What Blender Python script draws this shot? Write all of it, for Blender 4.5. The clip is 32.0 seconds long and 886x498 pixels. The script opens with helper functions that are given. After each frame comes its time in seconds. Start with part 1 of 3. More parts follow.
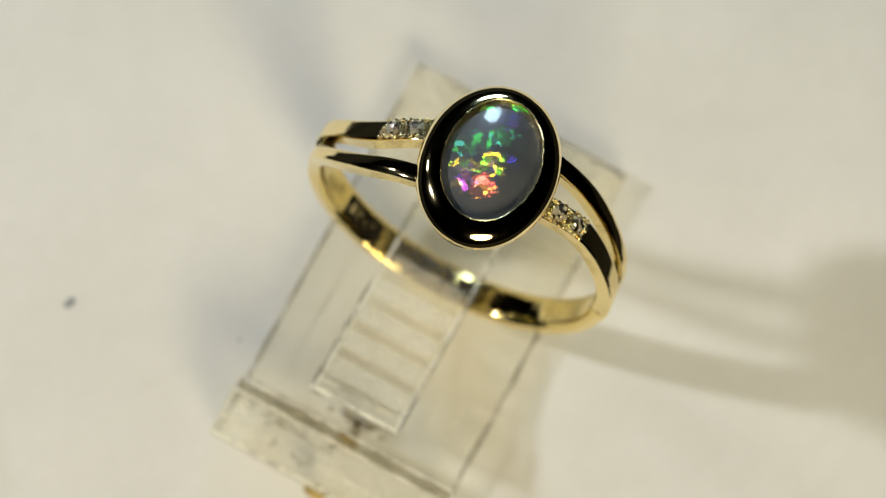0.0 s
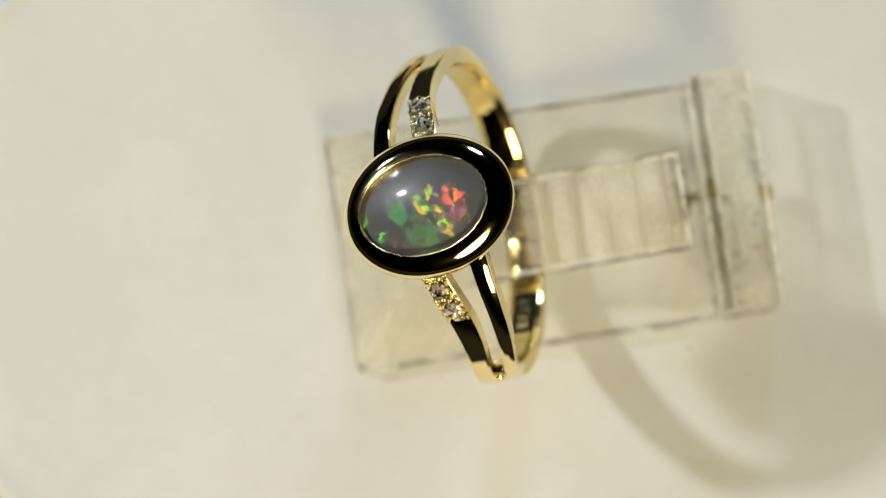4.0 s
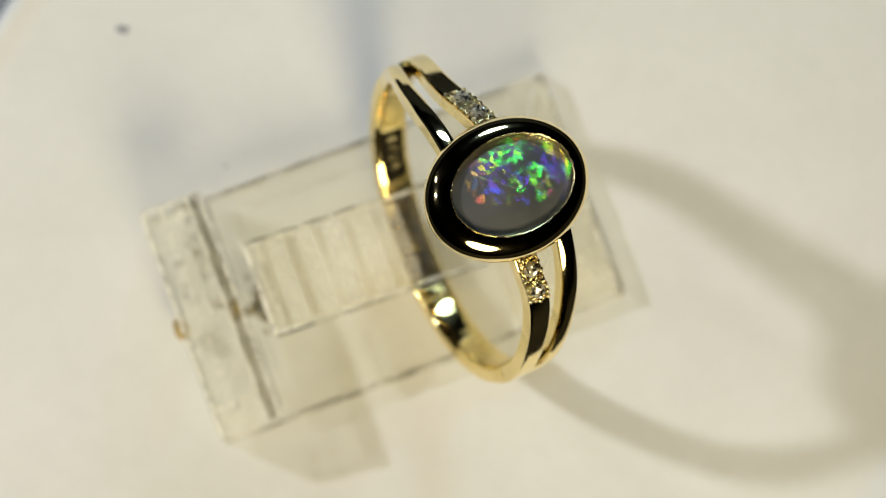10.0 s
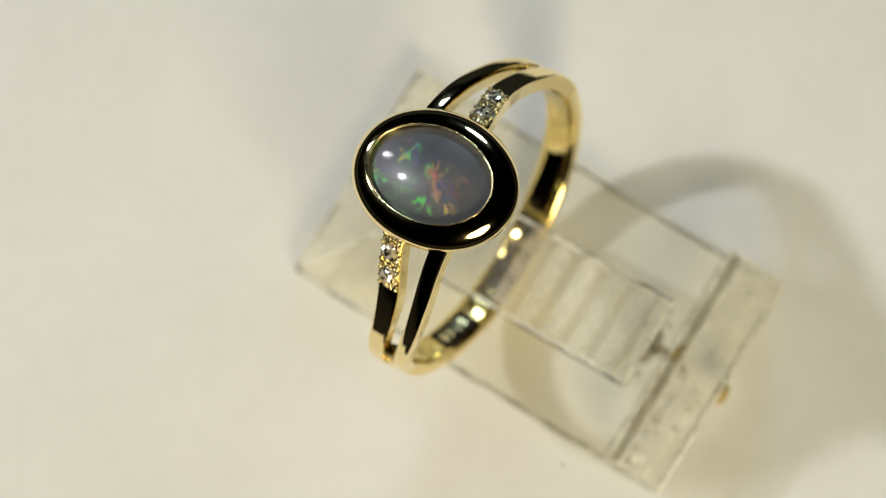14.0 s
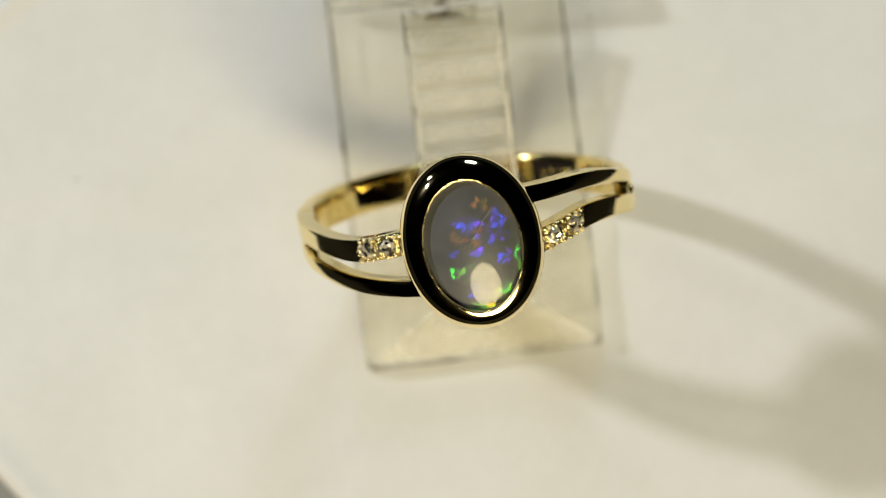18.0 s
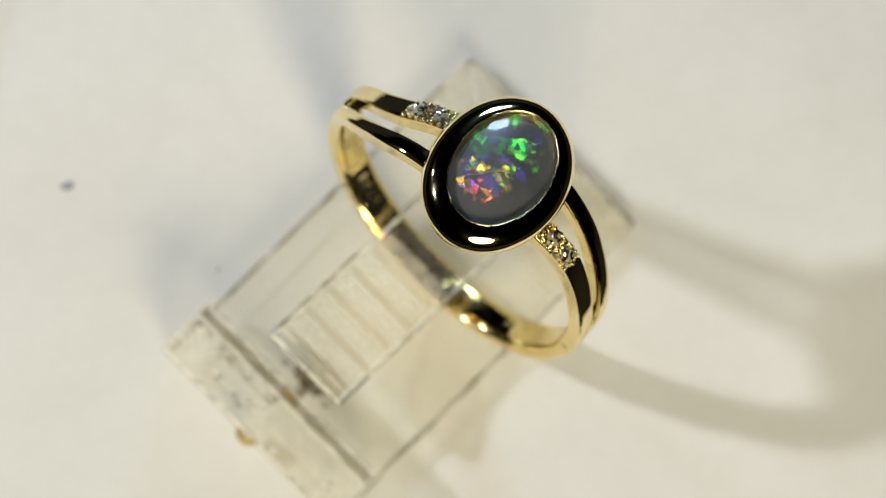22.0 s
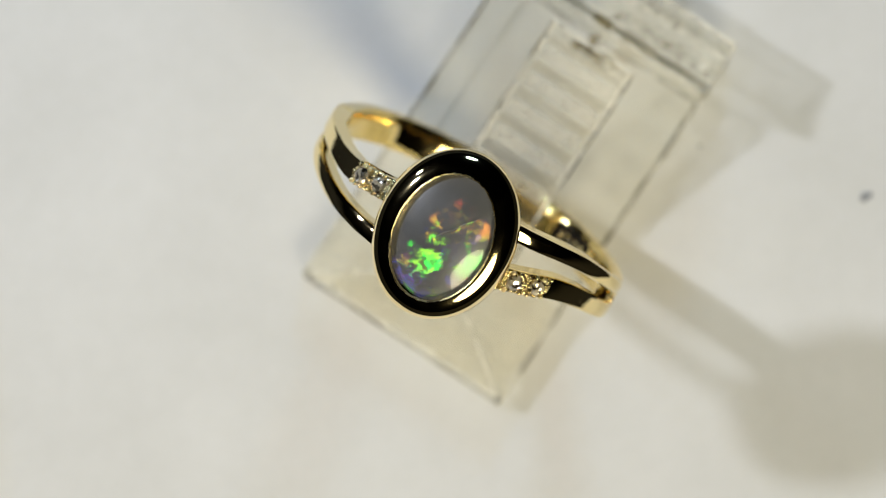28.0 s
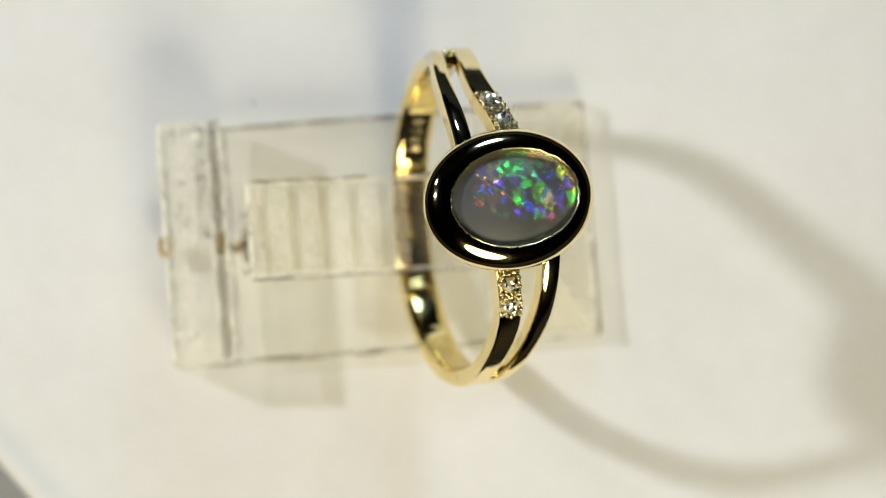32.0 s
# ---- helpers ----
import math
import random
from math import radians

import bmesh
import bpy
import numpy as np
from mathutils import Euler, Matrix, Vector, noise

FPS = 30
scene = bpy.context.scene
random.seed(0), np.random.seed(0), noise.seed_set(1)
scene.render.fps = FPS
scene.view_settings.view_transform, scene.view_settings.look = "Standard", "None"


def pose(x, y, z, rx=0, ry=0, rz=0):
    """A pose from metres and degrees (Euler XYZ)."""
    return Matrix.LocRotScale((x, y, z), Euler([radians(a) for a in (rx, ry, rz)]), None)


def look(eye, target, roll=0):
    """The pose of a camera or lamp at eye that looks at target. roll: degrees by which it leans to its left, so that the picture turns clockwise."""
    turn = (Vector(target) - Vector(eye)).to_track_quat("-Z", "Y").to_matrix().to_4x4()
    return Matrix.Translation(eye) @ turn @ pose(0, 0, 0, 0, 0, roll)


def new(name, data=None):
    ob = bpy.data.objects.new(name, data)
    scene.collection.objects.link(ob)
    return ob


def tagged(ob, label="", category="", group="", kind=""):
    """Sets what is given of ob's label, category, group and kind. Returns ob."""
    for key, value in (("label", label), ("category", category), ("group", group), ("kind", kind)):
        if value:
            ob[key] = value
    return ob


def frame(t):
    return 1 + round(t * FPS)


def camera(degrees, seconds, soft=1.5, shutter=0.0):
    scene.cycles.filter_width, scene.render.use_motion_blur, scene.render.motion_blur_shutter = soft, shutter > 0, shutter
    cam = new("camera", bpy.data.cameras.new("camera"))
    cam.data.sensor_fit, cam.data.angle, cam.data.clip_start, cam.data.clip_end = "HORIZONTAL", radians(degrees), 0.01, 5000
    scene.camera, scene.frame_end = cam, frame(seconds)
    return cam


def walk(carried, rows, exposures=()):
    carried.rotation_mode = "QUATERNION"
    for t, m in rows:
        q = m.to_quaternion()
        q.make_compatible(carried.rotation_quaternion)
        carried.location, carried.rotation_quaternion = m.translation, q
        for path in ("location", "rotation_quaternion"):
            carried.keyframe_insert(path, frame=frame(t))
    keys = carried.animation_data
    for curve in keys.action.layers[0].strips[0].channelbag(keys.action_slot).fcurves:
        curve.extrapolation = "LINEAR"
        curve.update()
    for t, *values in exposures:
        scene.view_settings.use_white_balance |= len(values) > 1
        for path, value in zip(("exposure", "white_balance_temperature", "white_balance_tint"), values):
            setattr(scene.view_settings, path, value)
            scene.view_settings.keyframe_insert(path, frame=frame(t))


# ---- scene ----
cam = camera(15.812, 32.0, soft=1.1)
EYE = (-0.001597, -0.01928, 0.21925)
AIM = (-0.001597, -0.001105, 0.0)
walk(cam, [(0.0, look(EYE, AIM)), (32.0, look(EYE, AIM))], exposures=[
    (0.0, -0.23, 6500, 10), (1.0, -0.16, 6500, 10), (6.0, -0.13, 6500, 10), (21.0, -0.13, 6500, 10), (22.0, -0.1, 6220, 12), (23.0, -0.05, 6030, 13),
    (25.0, -0.07, 6020, 13), (28.0, -0.16, 5990, 13), (29.0, -0.13, 6000, 13), (30.0, -0.06, 6090, 12), (31.0, 0.02, 6210, 12), (32.0, 0.03, 6150, 12)])
cam.data.dof.use_dof = True
cam.data.dof.focus_distance = 0.1975
cam.data.dof.aperture_fstop = 23.0

MM = 0.001


# ---- world and lamps ----
world = bpy.data.worlds.new("room_air")
scene.world = world
world.use_nodes = True
world.node_tree.nodes["Background"].inputs[0].default_value = (0.55, 0.62, 0.75, 1)
world.node_tree.nodes["Background"].inputs[1].default_value = 0.05


def lamp(name, azimuth, elevation, distance, size, watts, colour, aim=(0, 0, 0.01)):
    """An area lamp seen from the platter under that azimuth and elevation in degrees."""
    a, e = radians(azimuth), radians(elevation)
    eye = Vector(aim) + distance * Vector((math.cos(a) * math.cos(e), math.sin(a) * math.cos(e), math.sin(e)))
    data = bpy.data.lights.new(name, "AREA")
    data.shape, data.size, data.size_y = "ELLIPSE", size[0], size[1]
    data.energy, data.color = watts, colour
    ob = new(name, data)
    ob.matrix_world = look(eye, aim)
    return ob


KEY, SIDE, WARM, SKY = (160, 39), (144, 23), (-75, 36), (81, 22)
desk_lamp = lamp("desk_lamp", *KEY, 0.32, (0.022, 0.018), 0.47, (0.98, 0.99, 1.0))
lamp("side_lamp", *SIDE, 0.36, (0.03, 0.03), 0.10, (0.98, 0.99, 1.0))
lamp("warm_lamp", *WARM, 0.31, (0.16, 0.15), 0.92, (1.0, 0.86, 0.53))
lamp("window_light", *SKY, 0.34, (0.085, 0.06), 0.42, (0.6, 0.82, 1.0))


# ---- materials ----
def material(name):
    m = bpy.data.materials.new(name)
    m.use_nodes = True
    nt = m.node_tree
    nt.nodes.clear()
    out = nt.nodes.new("ShaderNodeOutputMaterial")
    return m, nt, out


def node(nt, kind, **sockets):
    n = nt.nodes.new(kind)
    for key, value in sockets.items():
        n.inputs[key.replace("_", " ")].default_value = value
    return n


def noise_tex(nt, scale, detail=3.0, rough=0.5):
    co = nt.nodes.new("ShaderNodeTexCoord")
    n = node(nt, "ShaderNodeTexNoise", Scale=scale, Detail=detail, Roughness=rough)
    nt.links.new(co.outputs["Object"], n.inputs["Vector"])
    return n


def ramp(nt, source, stops):
    r = nt.nodes.new("ShaderNodeValToRGB")
    els = r.color_ramp.elements
    while len(els) < len(stops):
        els.new(0.5)
    for el, (p, c) in zip(els, stops):
        el.position, el.color = p, (*c, 1)
    nt.links.new(source, r.inputs[0])
    return r


def bump(nt, source, strength, distance):
    b = node(nt, "ShaderNodeBump", Strength=strength, Distance=distance)
    nt.links.new(source, b.inputs["Height"])
    return b


def plain(name, colour, rough=0.5, metal=0.0, vary=0.1, scale=300.0, relief=0.0, depth=0.0001, gloss=0.5):
    """A principled material with a noise in colour and relief."""
    m, nt, out = material(name)
    p = node(nt, "ShaderNodeBsdfPrincipled", Roughness=rough, Metallic=metal)
    p.inputs["Specular IOR Level"].default_value = gloss
    n = noise_tex(nt, scale)
    lo = tuple(max(0, c * (1 - vary)) for c in colour)
    hi = tuple(min(1, c * (1 + vary)) for c in colour)
    r = ramp(nt, n.outputs["Fac"], [(0.3, lo), (0.7, hi)])
    nt.links.new(r.outputs[0], p.inputs["Base Color"])
    if relief:
        b = bump(nt, noise_tex(nt, scale * 5).outputs["Fac"], relief, depth)
        nt.links.new(b.outputs[0], p.inputs["Normal"])
    nt.links.new(p.outputs[0], out.inputs[0])
    return m


def gold_material(name, low, high, scale, relief, depth, colour=(0.95, 0.8, 0.43)):
    m, nt, out = material(name)
    p = node(nt, "ShaderNodeBsdfPrincipled", Metallic=1.0)
    p.inputs["Base Color"].default_value = (*colour, 1)
    n = noise_tex(nt, 900.0)
    r = ramp(nt, n.outputs["Fac"], [(0.3, (low, low, low)), (0.75, (high, high, high))])
    nt.links.new(r.outputs[0], p.inputs["Roughness"])
    b = bump(nt, noise_tex(nt, scale, 2.0).outputs["Fac"], relief, depth)
    nt.links.new(b.outputs[0], p.inputs["Normal"])
    nt.links.new(p.outputs[0], out.inputs[0])
    return m


def acrylic_material(name, share, rough, tint, haze, bloom_colour=(0.93, 0.89, 0.76)):
    """Clear acrylic: refracts a share of the light and lets the rest straight through; a pale haze paints in
    brightness, and the lip's matt wear.
    """
    m, nt, out = material(name)
    g = node(nt, "ShaderNodeBsdfGlass", IOR=1.49, Roughness=rough)
    g.inputs["Color"].default_value = (*tint, 1)
    t = nt.nodes.new("ShaderNodeBsdfTransparent")
    t.inputs["Color"].default_value = (*tint, 1)
    mix = node(nt, "ShaderNodeMixShader", Fac=share)
    nt.links.new(t.outputs[0], mix.inputs[1])
    nt.links.new(g.outputs[0], mix.inputs[2])
    b = bump(nt, noise_tex(nt, 260.0, 4.0).outputs["Fac"], 0.12, 0.0006)
    nt.links.new(b.outputs[0], g.inputs["Normal"])
    d = nt.nodes.new("ShaderNodeBsdfDiffuse")
    d.inputs["Color"].default_value = (*bloom_colour, 1)
    r = ramp(nt, noise_tex(nt, 420.0, 5.0, 0.7).outputs["Fac"], [(0.35, (haze * 0.4,) * 3), (0.65, (haze * 1.6,) * 3)])
    bloom = nt.nodes.new("ShaderNodeMixShader")
    nt.links.new(r.outputs[0], bloom.inputs[0])
    nt.links.new(mix.outputs[0], bloom.inputs[1])
    nt.links.new(d.outputs[0], bloom.inputs[2])
    nt.links.new(bloom.outputs[0], out.inputs[0])
    return m


def facet_material(name, share, rough, tint):
    """A tilted acrylic facet that mirrors a share of the light and dims what shows through it."""
    m, nt, out = material(name)
    g = node(nt, "ShaderNodeBsdfGlossy", Roughness=rough)
    t = nt.nodes.new("ShaderNodeBsdfTransparent")
    n = noise_tex(nt, 900.0, 4.0, 0.65)
    # blotchy dark tint stands in for the darker things a tilted facet refracts
    blotch = ramp(nt, noise_tex(nt, 350.0, 4.0, 0.6).outputs["Fac"], [(0.35, tint), (0.65, tuple(0.5 + 0.5 * c for c in tint))])
    nt.links.new(blotch.outputs[0], t.inputs["Color"])
    r = ramp(nt, n.outputs["Fac"], [(0.34, (share * 0.35,) * 3), (0.6, (share * 1.2,) * 3)])
    mix = nt.nodes.new("ShaderNodeMixShader")
    nt.links.new(r.outputs[0], mix.inputs[0])
    nt.links.new(t.outputs[0], mix.inputs[1])
    nt.links.new(g.outputs[0], mix.inputs[2])
    nt.links.new(mix.outputs[0], out.inputs[0])
    return m


def cream_material():
    """Ribs of the tongue: half clear, half a cream that paints in their brightness."""
    m, nt, out = material("cream_rib")
    d = nt.nodes.new("ShaderNodeBsdfDiffuse")
    d.inputs["Color"].default_value = (0.95, 0.9, 0.76, 1)
    g = node(nt, "ShaderNodeBsdfGlossy", Roughness=0.2)
    t = nt.nodes.new("ShaderNodeBsdfTransparent")
    shine = node(nt, "ShaderNodeMixShader", Fac=0.09)
    n = noise_tex(nt, 800.0, 4.0, 0.65)
    r = ramp(nt, n.outputs["Fac"], [(0.3, (0.25, 0.25, 0.25)), (0.7, (0.42, 0.42, 0.42))])
    mix = nt.nodes.new("ShaderNodeMixShader")
    nt.links.new(d.outputs[0], shine.inputs[1])
    nt.links.new(g.outputs[0], shine.inputs[2])
    nt.links.new(r.outputs[0], mix.inputs[0])
    nt.links.new(t.outputs[0], mix.inputs[1])
    nt.links.new(shine.outputs[0], mix.inputs[2])
    nt.links.new(mix.outputs[0], out.inputs[0])
    return m


def clear_coat_material():
    """The polished clear dome of the stone: gloss over see-through."""
    m, nt, out = material("clear_dome")
    g = node(nt, "ShaderNodeBsdfGlossy", Roughness=0.07)
    t = nt.nodes.new("ShaderNodeBsdfTransparent")
    f = node(nt, "ShaderNodeLayerWeight", Blend=0.5)
    power = nt.nodes.new("ShaderNodeMath")
    power.operation = "POWER"
    power.inputs[1].default_value = 4.0
    scale = nt.nodes.new("ShaderNodeMath")
    scale.operation = "MULTIPLY_ADD"
    scale.inputs[1].default_value, scale.inputs[2].default_value = 0.6, 0.035
    nt.links.new(f.outputs["Facing"], power.inputs[0])
    nt.links.new(power.outputs[0], scale.inputs[0])
    mix = nt.nodes.new("ShaderNodeMixShader")
    nt.links.new(scale.outputs[0], mix.inputs[0])
    nt.links.new(t.outputs[0], mix.inputs[1])
    nt.links.new(g.outputs[0], mix.inputs[2])
    nt.links.new(mix.outputs[0], out.inputs[0])
    return m


def vector_math(nt, kind, *values):
    v = nt.nodes.new("ShaderNodeVectorMath")
    v.operation = kind
    for socket, value in zip(v.inputs, values):
        if isinstance(value, tuple):
            socket.default_value = value
        else:
            nt.links.new(value, socket)
    return v


def scalar_math(nt, kind, *values):
    v = nt.nodes.new("ShaderNodeMath")
    v.operation = kind
    for socket, value in zip(v.inputs, values):
        if isinstance(value, float):
            socket.default_value = value
        else:
            nt.links.new(value, socket)
    return v


def flash_layer(name, spin, patches):
    """A node group that paints one layer of opal patches: each has a colour, second colour, middle and radii in millimetres."""
    g = bpy.data.node_groups.new(name, "ShaderNodeTree")
    for label, kind in (("Place", "NodeSocketVector"), ("Grain", "NodeSocketFloat"), ("Choice", "NodeSocketVector")):
        g.interface.new_socket(label, in_out="INPUT", socket_type=kind)
    g.interface.new_socket("Paint", in_out="OUTPUT", socket_type="NodeSocketVector")
    place, grain, choice = g.nodes.new("NodeGroupInput").outputs[:3]
    paint = None
    for colour, other, centre, radii in patches:
        local = g.nodes.new("ShaderNodeMapping")
        local.vector_type = "TEXTURE"
        local.inputs["Location"].default_value = (centre[0] * MM + 0.00055, centre[1] * MM + 0.00055, 0.0)
        local.inputs["Rotation"].default_value = (0, 0, -radians(spin))
        local.inputs["Scale"].default_value = (radii[0] * MM, radii[1] * MM, 1.0)
        g.links.new(place, local.inputs["Vector"])
        flat = vector_math(g, "MULTIPLY", local.outputs[0], (1.0, 1.0, 0.0))
        far = vector_math(g, "LENGTH", flat.outputs[0])
        edge = scalar_math(g, "SUBTRACT", grain, far.outputs["Value"])
        mask = scalar_math(g, "MULTIPLY", edge.outputs[0], 2.2)
        mask.use_clamp = True
        hue = vector_math(g, "MULTIPLY_ADD", choice, tuple(b - a for a, b in zip(colour, other)), colour)
        one = vector_math(g, "SCALE", hue.outputs[0])
        g.links.new(mask.outputs[0], one.inputs["Scale"])
        paint = one.outputs[0] if paint is None else vector_math(g, "MAXIMUM", paint, one.outputs[0]).outputs[0]
    g.links.new(paint, g.nodes.new("NodeGroupOutput").inputs[0])
    return g


def opal_material(turns):
    """Grey opal: a milky body, and layers of cells that throw the lamp's light back in their own colours, each cell leaning a little differently.
    A layer is its lean, its spin and its patches."""
    groups = [flash_layer("opal_flashes", spin, patches) for lean, spin, patches in turns]
    m, nt, out = material("grey_opal")
    link = nt.links.new
    co = nt.nodes.new("ShaderNodeTexCoord").outputs["Object"]
    warp = node(nt, "ShaderNodeTexNoise", Scale=1300.0, Detail=4.0, Roughness=0.65)
    link(co, warp.inputs["Vector"])
    bent = vector_math(nt, "MULTIPLY_ADD", warp.outputs["Color"], (0.0011, 0.0011, 0.0), co).outputs[0]
    cells = node(nt, "ShaderNodeTexVoronoi", Scale=2600.0)
    link(bent, cells.inputs["Vector"])
    split = nt.nodes.new("ShaderNodeSeparateColor")
    link(cells.outputs["Color"], split.inputs[0])
    choice = ramp(nt, split.outputs[2], [(0.5, (0, 0, 0)), (0.75, (1, 1, 1))])
    turned_co = nt.nodes.new("ShaderNodeVectorRotate")
    turned_co.rotation_type = "Z_AXIS"
    turned_co.inputs["Angle"].default_value = radians(-35)
    link(co, turned_co.inputs["Vector"])
    grain = node(nt, "ShaderNodeTexNoise", Scale=2400.0, Detail=6.0, Roughness=0.7)
    link(vector_math(nt, "MULTIPLY", turned_co.outputs[0], (0.45, 1.1, 1.0)).outputs[0], grain.inputs["Vector"])
    rough_edge = scalar_math(nt, "MULTIPLY_ADD", grain.outputs["Fac"], 2.8, -0.05)
    body = node(nt, "ShaderNodeBsdfPrincipled", Roughness=0.4)
    cloud = noise_tex(nt, 420.0, 4.0)
    tone = ramp(nt, cloud.outputs["Fac"], [(0.3, (0.088, 0.094, 0.1)), (0.7, (0.126, 0.129, 0.136))])
    link(tone.outputs[0], body.inputs["Base Color"])
    total = body.outputs[0]
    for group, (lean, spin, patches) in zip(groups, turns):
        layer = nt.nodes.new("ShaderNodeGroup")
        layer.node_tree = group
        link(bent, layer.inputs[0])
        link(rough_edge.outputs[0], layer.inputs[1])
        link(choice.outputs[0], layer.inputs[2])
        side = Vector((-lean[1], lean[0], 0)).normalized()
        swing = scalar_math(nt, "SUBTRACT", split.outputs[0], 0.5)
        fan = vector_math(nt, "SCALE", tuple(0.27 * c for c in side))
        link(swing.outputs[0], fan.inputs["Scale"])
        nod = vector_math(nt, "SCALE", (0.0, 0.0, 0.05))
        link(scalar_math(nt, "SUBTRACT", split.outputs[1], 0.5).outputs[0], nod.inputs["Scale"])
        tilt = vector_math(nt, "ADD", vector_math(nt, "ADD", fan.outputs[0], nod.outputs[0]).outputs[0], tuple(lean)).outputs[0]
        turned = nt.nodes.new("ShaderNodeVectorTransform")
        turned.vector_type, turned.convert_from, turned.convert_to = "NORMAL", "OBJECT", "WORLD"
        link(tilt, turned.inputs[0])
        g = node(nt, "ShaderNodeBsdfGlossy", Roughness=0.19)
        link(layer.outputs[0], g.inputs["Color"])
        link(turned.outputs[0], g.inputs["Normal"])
        both = nt.nodes.new("ShaderNodeAddShader")
        link(total, both.inputs[0])
        link(g.outputs[0], both.inputs[1])
        total = both.outputs[0]
    link(total, out.inputs[0])
    return m


def diamond_material():
    """Cut diamond: small facets that lean all ways and mirror lamps and dark room by turns, over dark and bright cells
    that paint in returned sparkle.
    """
    m, nt, out = material("diamond")
    co = nt.nodes.new("ShaderNodeTexCoord")
    cells = node(nt, "ShaderNodeTexVoronoi", Scale=4600.0)
    nt.links.new(co.outputs["Object"], cells.inputs["Vector"])
    lean = nt.nodes.new("ShaderNodeVectorMath")
    lean.operation = "MULTIPLY_ADD"
    lean.inputs[1].default_value = (1.1, 1.1, 1.1)
    lean.inputs[2].default_value = (-0.55, -0.55, -0.55)
    nt.links.new(cells.outputs["Color"], lean.inputs[0])
    geo = nt.nodes.new("ShaderNodeNewGeometry")
    add = nt.nodes.new("ShaderNodeVectorMath")
    nt.links.new(lean.outputs[0], add.inputs[0])
    nt.links.new(geo.outputs["Normal"], add.inputs[1])
    unit = nt.nodes.new("ShaderNodeVectorMath")
    unit.operation = "NORMALIZE"
    nt.links.new(add.outputs[0], unit.inputs[0])
    g = node(nt, "ShaderNodeBsdfGlossy", Roughness=0.12)
    g.inputs["Color"].default_value = (0.97, 0.94, 0.86, 1)
    nt.links.new(unit.outputs[0], g.inputs["Normal"])
    d = nt.nodes.new("ShaderNodeBsdfDiffuse")
    split = nt.nodes.new("ShaderNodeSeparateColor")
    nt.links.new(cells.outputs["Color"], split.inputs[0])
    r = ramp(nt, split.outputs[0], [(0.3, (0.03, 0.024, 0.014)), (0.7, (0.85, 0.76, 0.55))])
    nt.links.new(r.outputs[0], d.inputs["Color"])
    mix = node(nt, "ShaderNodeMixShader", Fac=0.42)
    nt.links.new(g.outputs[0], mix.inputs[1])
    nt.links.new(d.outputs[0], mix.inputs[2])
    nt.links.new(mix.outputs[0], out.inputs[0])
    return m


def scuff_material(name, colour, scale, low, high, most):
    """Brownish patches between clear stretches: dirt, and on edges also painted dark refraction lines."""
    m, nt, out = material(name)
    d = nt.nodes.new("ShaderNodeBsdfDiffuse")
    d.inputs["Color"].default_value = (*colour, 1)
    t = nt.nodes.new("ShaderNodeBsdfTransparent")
    n = noise_tex(nt, scale, 4.0, 0.65)
    r = ramp(nt, n.outputs["Fac"], [(low, (0.03, 0.03, 0.03)), (high, (most, most, most))])
    mix = nt.nodes.new("ShaderNodeMixShader")
    nt.links.new(r.outputs[0], mix.inputs[0])
    nt.links.new(t.outputs[0], mix.inputs[1])
    nt.links.new(d.outputs[0], mix.inputs[2])
    nt.links.new(mix.outputs[0], out.inputs[0])
    return m


def worn_glint_material():
    """Worn acrylic corners, with edge glints painted in as white patches."""
    m, nt, out = material("worn_glint_white")
    d = nt.nodes.new("ShaderNodeBsdfDiffuse")
    d.inputs["Color"].default_value = (0.92, 0.89, 0.78, 1)
    t = nt.nodes.new("ShaderNodeBsdfTransparent")
    n = noise_tex(nt, 700.0, 4.0, 0.65)
    r = ramp(nt, n.outputs["Fac"], [(0.36, (0.1, 0.1, 0.1)), (0.58, (0.9, 0.9, 0.9))])
    mix = nt.nodes.new("ShaderNodeMixShader")
    nt.links.new(r.outputs[0], mix.inputs[0])
    nt.links.new(t.outputs[0], mix.inputs[1])
    nt.links.new(d.outputs[0], mix.inputs[2])
    nt.links.new(mix.outputs[0], out.inputs[0])
    return m


def platter_material():
    m, nt, out = material("white_card")
    p = node(nt, "ShaderNodeBsdfPrincipled", Roughness=0.6)
    p.inputs["Specular IOR Level"].default_value = 0.3
    r = ramp(nt, noise_tex(nt, 60.0, 5.0).outputs["Fac"], [(0.3, (0.765, 0.76, 0.742)), (0.7, (0.835, 0.83, 0.818))])
    fine = ramp(nt, noise_tex(nt, 520.0, 5.0, 0.7).outputs["Fac"], [(0.3, (0.965, 0.965, 0.96)), (0.62, (1.0, 1.0, 1.0))])
    mix = nt.nodes.new("ShaderNodeVectorMath")
    mix.operation = "MULTIPLY"
    nt.links.new(r.outputs[0], mix.inputs[0])
    nt.links.new(fine.outputs[0], mix.inputs[1])
    nt.links.new(mix.outputs[0], p.inputs["Base Color"])
    b = bump(nt, noise_tex(nt, 900.0, 4.0).outputs["Fac"], 0.12, 0.0002)
    nt.links.new(b.outputs[0], p.inputs["Normal"])
    nt.links.new(p.outputs[0], out.inputs[0])
    return m


